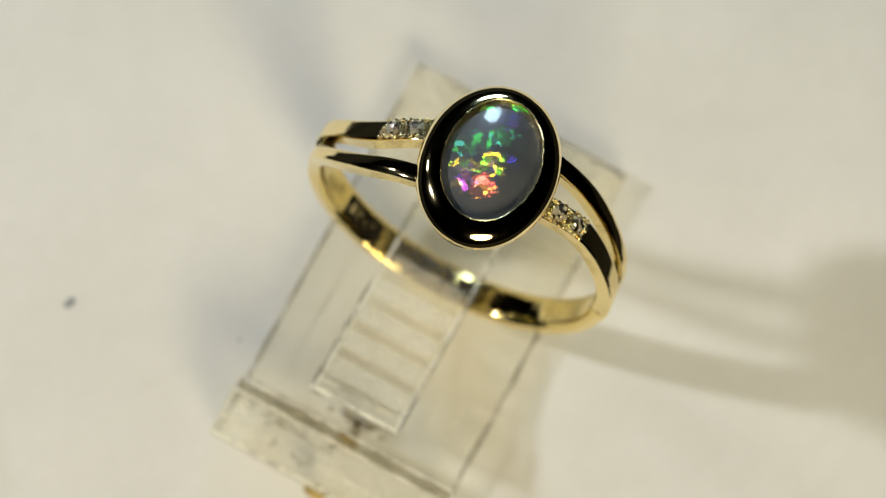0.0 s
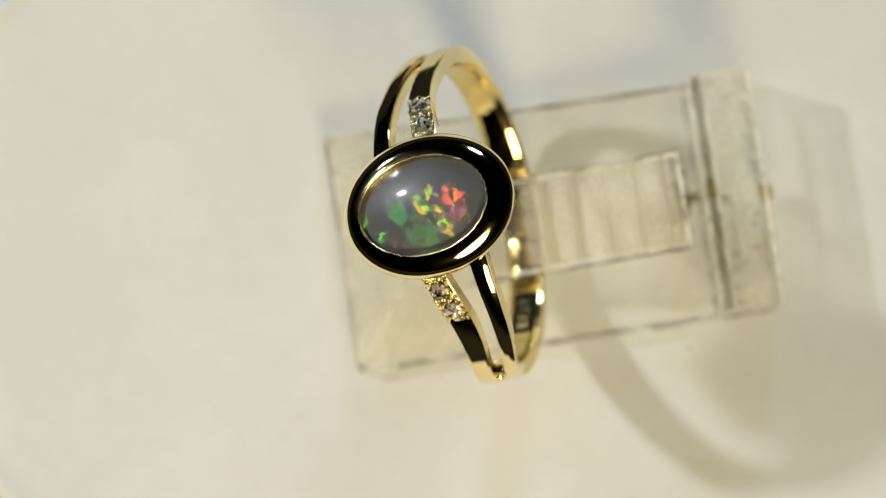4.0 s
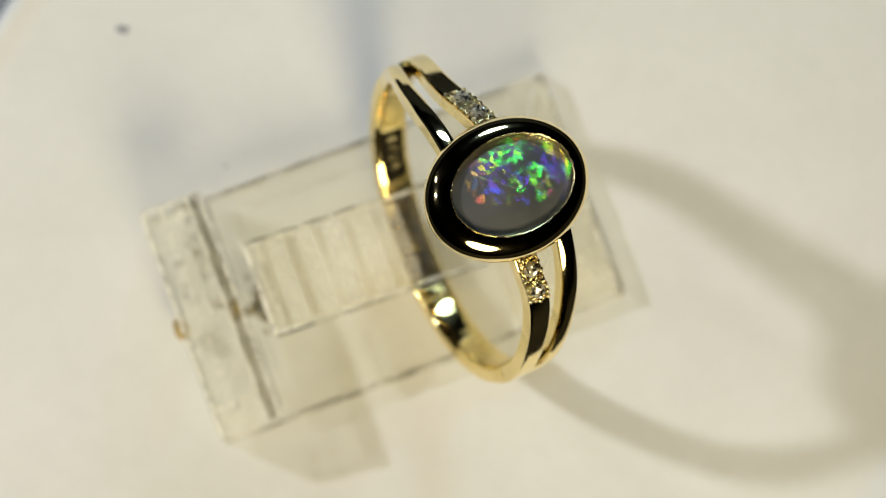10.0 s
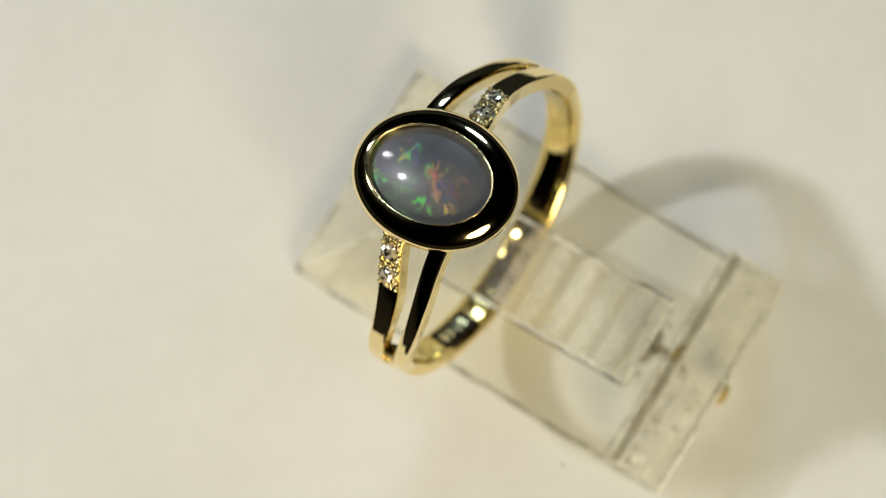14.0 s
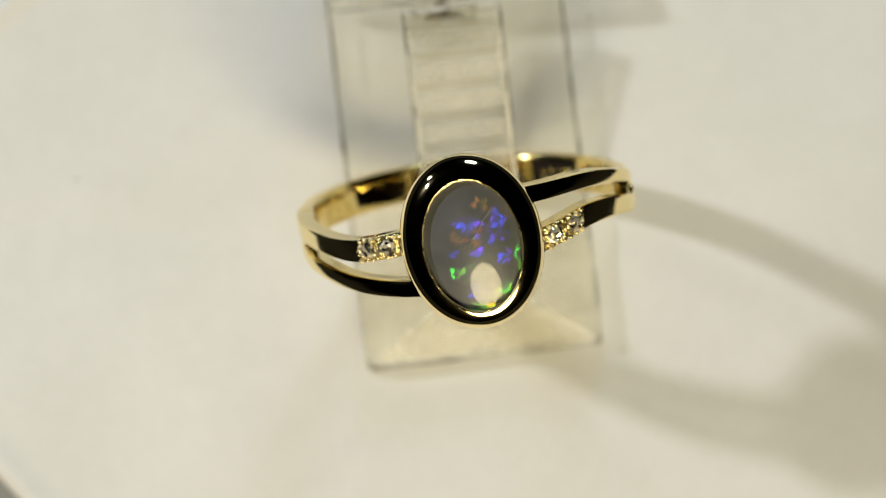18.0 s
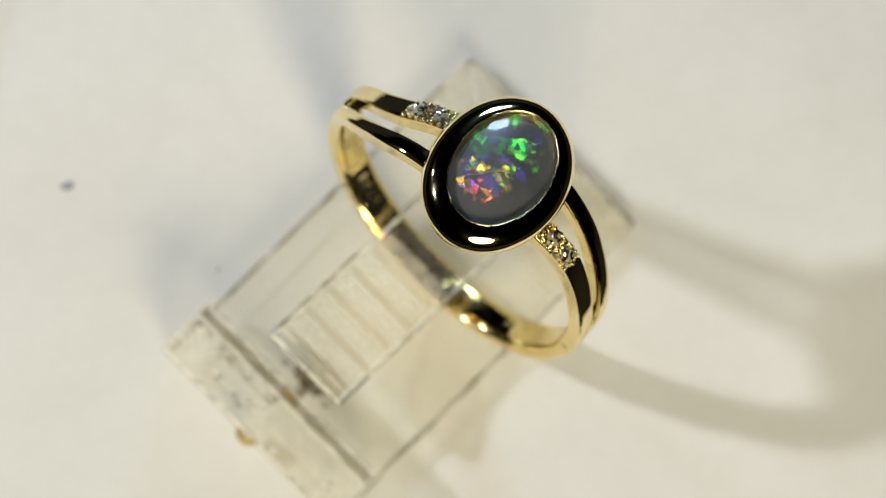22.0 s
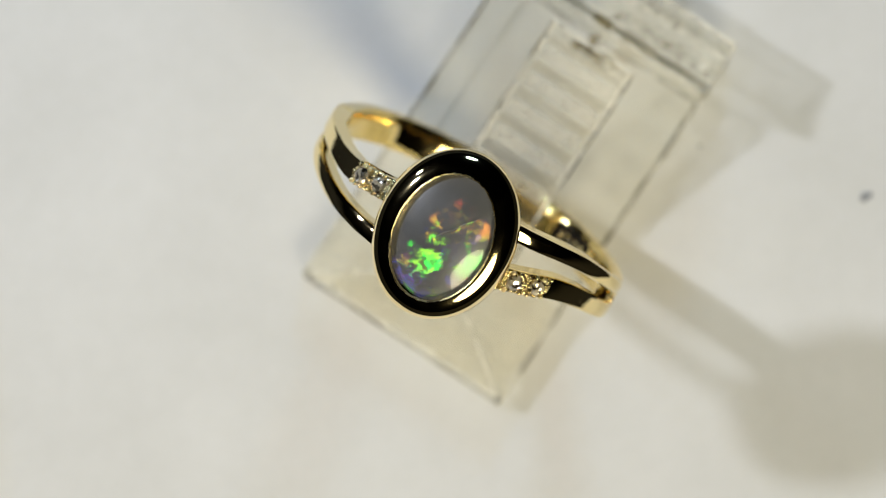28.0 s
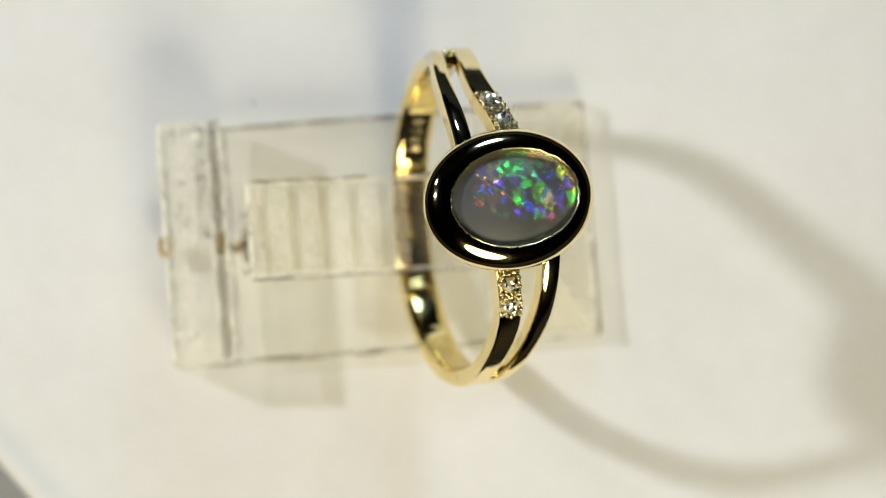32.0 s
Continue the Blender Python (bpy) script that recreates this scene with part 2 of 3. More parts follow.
GOLD = gold_material("polished_gold", 0.05, 0.1, 500.0, 0.05, 0.0002)
# deeper yellow paints in the light that bounces about inside the band
BRUSHED = gold_material("worn_gold", 0.06, 0.14, 600.0, 0.22, 0.0004, (0.95, 0.77, 0.34))
SATIN = gold_material("satin_gold", 0.2, 0.35, 500.0, 0.05, 0.0002)
GRAINED = gold_material("grained_gold", 0.12, 0.25, 3000.0, 1.0, 0.0006)
ACRYLIC = acrylic_material("clear_acrylic", 0.12, 0.0, (0.99, 0.98, 0.93), 0.055)
GLOSSY = acrylic_material("polished_acrylic", 0.17, 0.0, (0.985, 0.97, 0.91), 0.1)
FROSTED = acrylic_material("frosted_acrylic", 0.17, 0.0, (0.99, 0.985, 0.96), 0.14, (0.94, 0.93, 0.87))
GROUND = facet_material("polished_facet", 0.22, 0.2, (0.64, 0.61, 0.53))
RIB_FACET = facet_material("rib_facet", 0.03, 0.32, (0.86, 0.84, 0.78))
RIBBED = cream_material()
CARD = platter_material()
RIM = plain("grey_plastic", (0.3, 0.305, 0.3), 0.7, vary=0.08, scale=80, gloss=0.2)
TABLE = plain("dark_table", (0.012, 0.0115, 0.011), 0.95, vary=0.2, scale=25, gloss=0.05)
ROOM = plain("dark_room", (0.006, 0.006, 0.0065), 0.95, vary=0.2, scale=3, gloss=0.05)
DOME = clear_coat_material()
SCUFF_DARK = scuff_material("scuffed_dark_edge", (0.16, 0.145, 0.105), 500.0, 0.42, 0.62, 0.8)
WORN_GLINT = worn_glint_material()
GLUE = plain("amber_glue", (0.5, 0.36, 0.12), 0.3, vary=0.2, scale=1500)
DIAMOND = diamond_material()
INK = plain("blue_black_ink", (0.26, 0.27, 0.3), 0.6)
GRIME = scuff_material("brown_grime", (0.22, 0.16, 0.045), 1200.0, 0.3, 0.58, 0.9)
FILM = scuff_material("brown_film", (0.3, 0.26, 0.18), 700.0, 0.4, 0.7, 0.6)
VEIN = plain("pale_vein", (0.26, 0.25, 0.22), 0.5, vary=0.3, scale=4000)
STAMP = plain("dark_stamp", (0.014, 0.011, 0.007), 0.8, gloss=0.1)


# ---- mesh helpers ----
def part(name, bm, mat, parent=None, label=""):
    """Links a bmesh in millimetres as one mesh object under its thing."""
    me = bpy.data.meshes.new(name)
    bmesh.ops.scale(bm, vec=(MM, MM, MM), verts=bm.verts)
    bmesh.ops.recalc_face_normals(bm, faces=bm.faces)
    bm.to_mesh(me)
    bm.free()
    me.materials.append(mat)
    ob = new(name, me)
    if parent:
        ob.parent = parent
    if label:
        ob["label"] = label
    return ob


def smooth(ob, angle=40):
    me = ob.data
    me.polygons.foreach_set("use_smooth", [True] * len(me.polygons))
    me.set_sharp_from_angle(angle=radians(angle))
    return ob


def loft(rings, closed=True, caps=True):
    """Skins equal-length rings of points one after another."""
    bm = bmesh.new()
    rows = [[bm.verts.new(p) for p in ring] for ring in rings]
    n = len(rows[0])
    pairs = list(zip(rows, rows[1:])) + ([(rows[-1], rows[0])] if not caps and closed == "loop" else [])
    for a, b in pairs:
        for i in range(n):
            j = (i + 1) % n
            bm.faces.new((a[i], a[j], b[j], b[i]))
    if caps:
        bm.faces.new(rows[0][::-1])
        bm.faces.new(rows[-1])
    return bm


def block(x0, x1, y0, y1, z0, z1, bevel=0.15, segments=1):
    bm = bmesh.new()
    bmesh.ops.create_cube(bm, size=1)
    for v in bm.verts:
        v.co = ((x0 + x1) / 2 + v.co.x * (x1 - x0), (y0 + y1) / 2 + v.co.y * (y1 - y0), (z0 + z1) / 2 + v.co.z * (z1 - z0))
    if bevel:
        bmesh.ops.bevel(bm, geom=bm.edges[:], offset=bevel, segments=segments, affect="EDGES")
    return bm


def extrude_x(profile, x0, x1, bevel=0.12):
    """A prism along x from a profile in y and z."""
    bm = loft([[(x, y, z) for y, z in profile] for x in (x0, x1)])
    if bevel:
        bmesh.ops.bevel(bm, geom=bm.edges[:], offset=bevel, segments=1, affect="EDGES")
    return bm


def open_base(bm):
    """Takes away the faces that look down, where a piece sits fused on the one below."""
    bmesh.ops.recalc_face_normals(bm, faces=bm.faces)
    bmesh.ops.delete(bm, geom=[f for f in bm.faces if f.normal.z < -0.85], context="FACES")
    return bm


# ---- room and table ----
# unseen room and table, added near-black so that polished gold mirrors darkness
def room_wall(name, x0, x1, y0, y1, z0, z1):
    ob = part(name, block(x0, x1, y0, y1, z0, z1, 0), ROOM)
    return tagged(ob, "unseen dark wall, added to keep reflections black", "wall", kind="structure")


room_wall("wall_north", -1500, 1500, 1500, 1600, -760, 1800)
room_wall("wall_south", -1500, 1500, -1600, -1500, -760, 1800)
room_wall("wall_east", 1500, 1600, -1500, 1500, -760, 1800)
room_wall("wall_west", -1600, -1500, -1500, 1500, -760, 1800)
tagged(part("ceiling", block(-1600, 1600, -1600, 1600, 1800, 1900, 0), ROOM), "unseen dark ceiling, added to keep reflections black", "ceiling", kind="structure")
tagged(part("floor", block(-1600, 1600, -1600, 1600, -860, -760, 0), ROOM), "unseen dark floor of the added room", "floor", kind="structure")
table = new("table")
table.location = (0, 0, -0.76)
top = part("tabletop", block(-600, 600, -400, 400, 720, 745, 4, 2), TABLE, table)
for sx in (-1, 1):
    for sy in (-1, 1):
        part("leg", block(sx * 560 - 25, sx * 560 + 25, sy * 360 - 25, sy * 360 + 25, 0, 720, 3), TABLE, table)
tagged(table, "dark table under the turntable", "table")

# ---- turntable ----
base = new("turntable")
base.location = (0, 0, -0.015)


def disc(radius, z0, z1, bevel, cx=0.0, cy=0.0, n=160):
    prof = [(radius - bevel, z0), (radius, z0 + bevel), (radius, z1 - bevel), (radius - bevel * 0.3, z1 - bevel * 0.3), (radius - bevel, z1)]
    return loft([[(cx + r * math.cos(2 * math.pi * i / n), cy + r * math.sin(2 * math.pi * i / n), z) for i in range(n)] for r, z in prof])


smooth(part("housing", disc(39.5, 0, 7, 0.8), RIM, base))
tagged(base, "low round grey turntable housing on the table", "turntable")
platter = new("white_tile")


def square_ring(inset, z, corner=2.0, n=6):
    """A square outline with rounded corners, drawn in by inset."""
    x0, x1, y0, y1, r = -35.5 + inset, 34.8 - inset, -34.5 + inset, 35.5 - inset, max(corner - inset * 0.5, 0.4)
    pts = []
    for cx, cy, a0 in ((x1 - r, y1 - r, 0), (x0 + r, y1 - r, 90), (x0 + r, y0 + r, 180), (x1 - r, y0 + r, 270)):
        for k in range(n + 1):
            a = radians(a0 + 90 * k / n)
            pts.append((cx + r * math.cos(a), cy + r * math.sin(a), z))
    return pts


TILE_RIM = ((0.3, -6.0), (0.0, -5.7), (0.0, -0.35), (0.1, 0.0), (0.35, 0.3), (0.75, 0.42), (1.15, 0.36), (1.6, 0.2), (2.1, 0.06), (2.6, 0.0))
smooth(part("tile", loft([square_ring(d, z) for d, z in TILE_RIM]), CARD, platter), 50).rotation_euler = (0, 0, radians(8))
smooth(part("disc", disc(33, -6.6, -6.02, 0.2), RIM, platter, "round grey turntable disc"), 30)


def blot(x, y, r, seed, n=14, stretch=1.5, turn=0.6):
    rnd = random.Random(seed)
    pts = []
    for i in range(n):
        a = 2 * math.pi * i / n
        k = r * rnd.uniform(0.7, 1.25)
        u, v = k * stretch * math.cos(a), k * math.sin(a)
        pts.append((x + u * math.cos(turn) - v * math.sin(turn), y + u * math.sin(turn) + v * math.cos(turn)))
    return loft([[(px, py, z) for px, py in pts] for z in (0.0, 0.03)])


part("ink_mark", blot(-27.3, -4.4, 0.33, 4), INK, platter, "small smudged dark ink mark")
part("ink_mark", blot(-15.7, -7.15, 0.08, 5), INK, platter)
part("ink_mark", blot(19.6, -18.8, 0.07, 6), INK, platter)
tagged(platter, "square white tile with a raised rim and a small dark speck", "tile")

# ---- acrylic ring stand ----
stand = new("ring_stand")
X0, X1, YT, YL = -8.47, 7.84, 8.72, -20.47
TX0, TX1 = -3.85, 2.7
PLATE = 1.8

def base_plate():
    return extrude_x([(YL, 0.02), (YT, 0.02), (YT, PLATE), (YL, PLATE)], X0, X1, 0.18)


part("base_plate", open_base(base_plate()), ACRYLIC, stand)
part("lip", open_base(extrude_x([(YL, PLATE + 0.01), (-16.1, PLATE + 0.01), (-16.1, 6.5), (-16.2, 6.62), (-16.95, 6.2), (-18.9, 6.0), (-20.3, 5.85), (YL, 5.5)], X0, X1)), ACRYLIC, stand, "raised back lip gone slightly matt with wear").data.materials[0] = FROSTED


part("ground_chamfer", open_base(extrude_x([(-16.22, 6.63), (-16.94, 6.23), (-16.92, 6.27), (-16.2, 6.67)], X0 + 0.2, X1 - 0.2, 0)), GROUND, stand, "finely ground chamfer along the lip")


def tip_hip():
    """The hipped block from which the tongue springs."""
    lo = [(X0 + 0.4, YT - 0.4), (X1 - 0.4, YT - 0.4), (X1 - 0.4, 1.0), (X0 + 0.4, 1.0)]
    hi = [(TX0 + 1.6, 4.2), (TX1 - 1.6, 4.2), (TX1 - 1.6, 1.0), (TX0 + 1.6, 1.0)]
    bm = loft([[(x, y, PLATE + 0.01) for x, y in lo], [(x, y, 3.9) for x, y in hi]])
    return bm


part("root_block", open_base(tip_hip()), GLOSSY, stand)


def rod(p, q, w):
    """A thin three-sided bar from p to q."""
    p, q = Vector(p), Vector(q)
    side = (q - p).normalized().cross(Vector((0, 0, 1))).normalized() * w / 2
    return loft([[a - side, a + side, a + Vector((0, 0, w * 0.5))] for a in (p, q)])


for x, t in ((X0 + 0.4, TX0 + 1.6), (X1 - 0.4, TX1 - 1.6)):
    part("worn_glint_edge", open_base(rod((x, YT - 0.4, PLATE + 0.02), (t, 4.2, 3.9), 0.2)), WORN_GLINT, stand, "worn edge whitened with painted glints")
    part("scuffed_dark_edge", open_base(rod((x - 0.15, YT - 0.1, 0.1), (x - 0.15, YT - 0.5, PLATE - 0.1), 0.2)), SCUFF_DARK, stand)
SLOPE = math.tan(radians(17))


def tongue_z(y):
    return 3.2 - (y - 1.0) * SLOPE


part("tongue", open_base(extrude_x([(0.98, 1.9), (0.98, 3.3), (-14.6, tongue_z(-14.6)), (-14.6, tongue_z(-14.6) - 1.4)], TX0, TX1, 0.15)), ACRYLIC, stand, "sloping clear tongue that carries the ring")
for k in range(5):
    y = -12.5 + 2.0 * k
    z = tongue_z(y)
    part("rib", open_base(extrude_x([(y - 0.58, z + 0.02 + 0.58 * SLOPE), (y - 0.52, z + 0.09 + 0.52 * SLOPE), (y + 0.58, z + 0.09 - 0.58 * SLOPE), (y + 0.6, z + 0.02 - 0.6 * SLOPE)], TX0 + 0.5, TX1 - 0.5, 0)), RIBBED, stand)
for k in range(6):
    y = -13.5 + 2.0 * k
    z = tongue_z(y)
    part("groove", open_base(extrude_x([(y - 0.28, z + 0.02 + 0.28 * SLOPE), (y - 0.27, z + 0.105 + 0.27 * SLOPE), (y + 0.28, z + 0.02 - 0.28 * SLOPE)], TX0 + 0.45, TX1 - 0.45, 0)), RIB_FACET, stand, "tilted facet between the ribs")
# edge strips: dirt, plus the dark that clear edges refract, put in as colour
for x in (X0 + 0.1, X1 - 0.28):
    part("scuffed_dark_edge", open_base(block(x, x + 0.18, -16.0, 1.5, PLATE + 0.005, PLATE + 0.12, 0)), SCUFF_DARK, stand, "dark edge line, brownish dirt with refraction painted in")
for x in (TX0 + 0.1, TX1 - 0.32):
    part("worn_glint_edge", open_base(extrude_x([(0.4, 3.36), (-14.3, tongue_z(-14.3) + 0.01), (-14.3, tongue_z(-14.3) + 0.1), (0.4, 3.46)], x, x + 0.22, 0)), WORN_GLINT, stand)
for x in (TX0 - 0.08, TX1 - 0.08):
    part("scuffed_dark_edge", open_base(extrude_x([(0.5, 3.45), (-14.5, tongue_z(-14.5) + 0.02), (-14.5, tongue_z(-14.5) + 0.14), (0.5, 3.57)], x, x + 0.16, 0)), SCUFF_DARK, stand)
part("scuffed_dark_edge", open_base(block(X0 + 0.2, X1 - 0.2, -16.09, -15.95, PLATE + 0.01, PLATE + 0.2, 0)), SCUFF_DARK, stand)
# pale strips paint the glints along the lip's worn edges
for y, z, w in ((-16.15, 6.63, 0.18), (-17.0, 6.21, 0.14), (-18.9, 6.01, 0.12), (-20.25, 5.88, 0.25)):
    part("worn_glint_edge", open_base(block(X0 + 0.15, X1 - 0.15, y - w / 2, y + w / 2, z, z + 0.06, 0)), WORN_GLINT, stand, "worn edge whitened with painted glints")
part("worn_glint_edge", open_base(block(TX0 + 0.05, TX1 - 0.05, -14.62, -14.3, tongue_z(-14.5) + 0.0, tongue_z(-14.5) + 0.08, 0)), WORN_GLINT, stand)
part("worn_glint_edge", open_base(block(TX0 + 0.05, TX1 - 0.05, -13.75, -13.6, tongue_z(-13.7) + 0.01, tongue_z(-13.7) + 0.07, 0)), WORN_GLINT, stand)
for x in (X0 + 0.05, X1 - 0.2):
    part("worn_glint_edge", open_base(block(x, x + 0.15, -20.3, -17.0, 5.5, 5.58, 0)), WORN_GLINT, stand)
part("scuffed_dark_edge", open_base(block(X0 + 0.2, X1 - 0.2, YT - 0.14, YT - 0.01, 0.04, 0.2, 0)), SCUFF_DARK, stand)
part("worn_glint_edge", open_base(block(X0 + 0.3, X1 - 0.3, YT - 0.5, YT - 0.34, PLATE + 0.005, PLATE + 0.05, 0)), WORN_GLINT, stand)
for x in (X0 + 0.05, X1 - 0.75):
    part("grime_patch", open_base(block(x, x + 0.7, YT - 0.75, YT - 0.1, PLATE + 0.006, PLATE + 0.02, 0)), FILM, stand, "faint brownish film on the corner")
# dirty edges with dark refraction lines painted in: plate, lip and tongue
for x in (X0 - 0.02, X1 - 0.1):
    part("scuffed_dark_edge", open_base(block(x, x + 0.11, YL + 0.2, 6.0, 0.03, 0.18, 0)), SCUFF_DARK, stand, "dark edge line, brownish dirt with refraction painted in")
part("scuffed_dark_edge", open_base(block(X0 + 0.2, X1 - 0.2, YL + 0.02, YL + 0.13, 0.03, 0.18, 0)), SCUFF_DARK, stand)
for x in (TX0 - 0.02, TX1 - 0.12):
    part("scuffed_dark_edge", open_base(extrude_x([(0.5, 1.95), (-14.5, tongue_z(-14.5) - 1.36), (-14.5, tongue_z(-14.5) - 1.2), (0.5, 2.1)], x, x + 0.14, 0)), SCUFF_DARK, stand)
part("scuffed_dark_edge", open_base(block(TX0 + 0.1, TX1 - 0.1, -14.72, -14.56, tongue_z(-14.5) - 1.3, tongue_z(-14.5) - 1.15, 0)), SCUFF_DARK, stand)
bm = bmesh.new()
bmesh.ops.create_icosphere(bm, subdivisions=3, radius=0.75)
for v in bm.verts:
    v.co = Vector((-0.5 + v.co.x * 1.1, YL - 0.1 + v.co.y * 0.7, 2.2 + v.co.z * 1.3)) + 0.1 * noise.noise_vector(v.co * 2.3)
smooth(part("glue_drop", bm, GLUE, stand, "hardened amber glue drop"))
for x, y, r, turn in ((-1.3, -14.95, 0.2, 0.1), (-0.7, -15.0, 0.4, -0.15), (0.1, -15.05, 0.42, 0.1), (0.8, -14.9, 0.25, 0.3), (-0.1, -15.5, 0.4, 1.4), (-2.2, -15.1, 0.14, 0.3), (1.7, -15.2, 0.12, 0.4)):
    part("grime_spot", open_base(blot(x, y, r, int(50 * (x + 4)), stretch=2.0, turn=turn)), GRIME, stand, "brownish grime in the gap").location.z = (PLATE + 0.01) * MM
part("grime_patch", open_base(extrude_x([(-16.2, 6.69), (-16.94, 6.28), (-16.92, 6.3), (-16.18, 6.71)], -0.75, 0.7, 0)), GRIME, stand, "brownish smear over the ground chamfer")
pit_rnd = random.Random(12)
for k in range(18):
    x, y = pit_rnd.uniform(X0 + 0.6, X1 - 0.6), pit_rnd.uniform(-20.0, -17.2)
    z = 6.2 - 0.2 * (-16.95 - y) / 1.95 if y > -18.9 else 6.0 - 0.15 * (-18.9 - y) / 1.4
    part("pit", open_base(blot(x, y, pit_rnd.uniform(0.1, 0.3), k, n=9, stretch=pit_rnd.uniform(1.0, 2.2), turn=pit_rnd.uniform(0, 3))), FILM if k % 3 else WORN_GLINT, stand).location.z = (z + 0.012) * MM
part("grime_patch", open_base(block(X0 + 0.4, -0.5, -17.9, -17.1, 6.17, 6.2, 0)), FILM, stand, "faint brownish film along the lip")
tagged(stand, "clear acrylic ring stand with a ribbed tongue", "ring stand")

# ---- ring ----
YAW, LEAN, ROLL = -29.3, 17.9, 0.36
ring = new("ring")
RI, RO = 9.65, 10.85
BZ = 12.0
SET_Y = -0.16


def shank(a0, a1, n, y_of, w_of, r0_of, r1_of, rnd=0.25):
    """A band along the ring's circle: angle in degrees from the top, clockwise seen from the front."""
    rings = []
    for i in range(n + 1):
        a = radians(a0 + (a1 - a0) * i / n)
        k = i / n
        s, c = math.sin(a), math.cos(a)
        y, w, r0, r1 = y_of(k), w_of(k) / 2, r0_of(k), r1_of(k)
        prof = [(-w, r0 + rnd * 0.5), (-w + rnd * 0.5, r0), (-w * 0.5, r0 - 0.05), (0, r0 - 0.07), (w * 0.5, r0 - 0.05), (w - rnd * 0.5, r0), (w, r0 + rnd * 0.5), (w, r1 - rnd),
                (w - rnd * 0.3, r1 - rnd * 0.3), (w - rnd, r1), (0, r1 + 0.06), (-w + rnd, r1), (-w + rnd * 0.3, r1 - rnd * 0.3), (-w, r1 - rnd)]
        rings.append([(s * r, y + d, c * r) for d, r in prof])
    return loft(rings)


def fork_taper(k):
    """How far the band has run out between the arms, 0 to 1, near its two ends."""
    return max(0.0, (abs(2 * k - 1) - 0.91) / 0.09) ** 2


smooth(part("band", shank(80, 280, 100, lambda k: 0.1 * (1 - 2 * k) + math.copysign(0.25 * fork_taper(k), 0.5 - k), lambda k: 2.4 - 1.75 * fork_taper(k), lambda k: RI + 0.2, lambda k: RO + 0.02 * abs(2 * k - 1) ** 4 - 0.25 * fork_taper(k)), BRUSHED, ring))


PLAIN = ((15, 30, 46, 60, 73, 90), (2.55, 2.6, 2.55, 2.2, 1.6, 0.86))
SETTING = ((15, 27, 37, 50, 62, 75, 90), (-0.6, -0.35, 0.2, 0.38, 0.16, -0.26, -0.62))


def sweep(side, a, course):
    """How far an arm stands off the ring's middle plane at the angle a."""
    d = math.degrees(a)
    return side * sum(float(np.interp(d + o, *course)) for o in (-8, -4, 0, 4, 8)) / 5


def arm_top(a, swell=0.12):
    """The outer radius of the arms at the angle a in degrees: round, with a slightly flattened shoulder."""
    d = min(max(a, 15.0), 90.0)
    return RO + 0.06 + swell - 0.32 * math.exp(-((d - 48) / 18) ** 2) + 0.12 * math.exp(-((d - 74) / 9) ** 2) + 0.05 * math.exp(-((d - 24) / 10) ** 2) - 0.022 * max(0.0, a - 88)


def arm_rings(side, course, w0, w1, rnd, swell):
    """An arm of the split band from the fork up to the setting."""
    rings = []
    n = 44
    for i in range(n + 1):
        k = i / n
        d = 104 - k * 87
        a = radians(d)
        r1 = arm_top(d, swell)
        r0 = max(r1 - 1.15, RI + 0.24) if d > 84 else r1 - 1.15
        e = k * k * (3 - 2 * k)
        y = sweep(side, a, course)
        w = (w0 + (w1 - w0) * e) / 2 * (1 - 0.02 * max(0.0, d - 92))
        prof = [(-w, r0 + 0.1), (-w + 0.1, r0), (w - 0.1, r0), (w, r0 + 0.1), (w, r1 - rnd - 0.06), (w, r1 - rnd), (w - rnd * 0.3, r1 - rnd * 0.3),
                (w - rnd, r1), (w - rnd - 0.06, r1 + 0.003), (0, r1 + 0.02), (-w + rnd + 0.06, r1 + 0.003), (-w + rnd, r1), (-w + rnd * 0.3, r1 - rnd * 0.3),
                (-w, r1 - rnd), (-w, r1 - rnd - 0.06)]
        s, c = math.sin(a) * side, math.cos(a)
        rings.append([(s * r, y + d, c * r) for d, r in prof])
    return rings


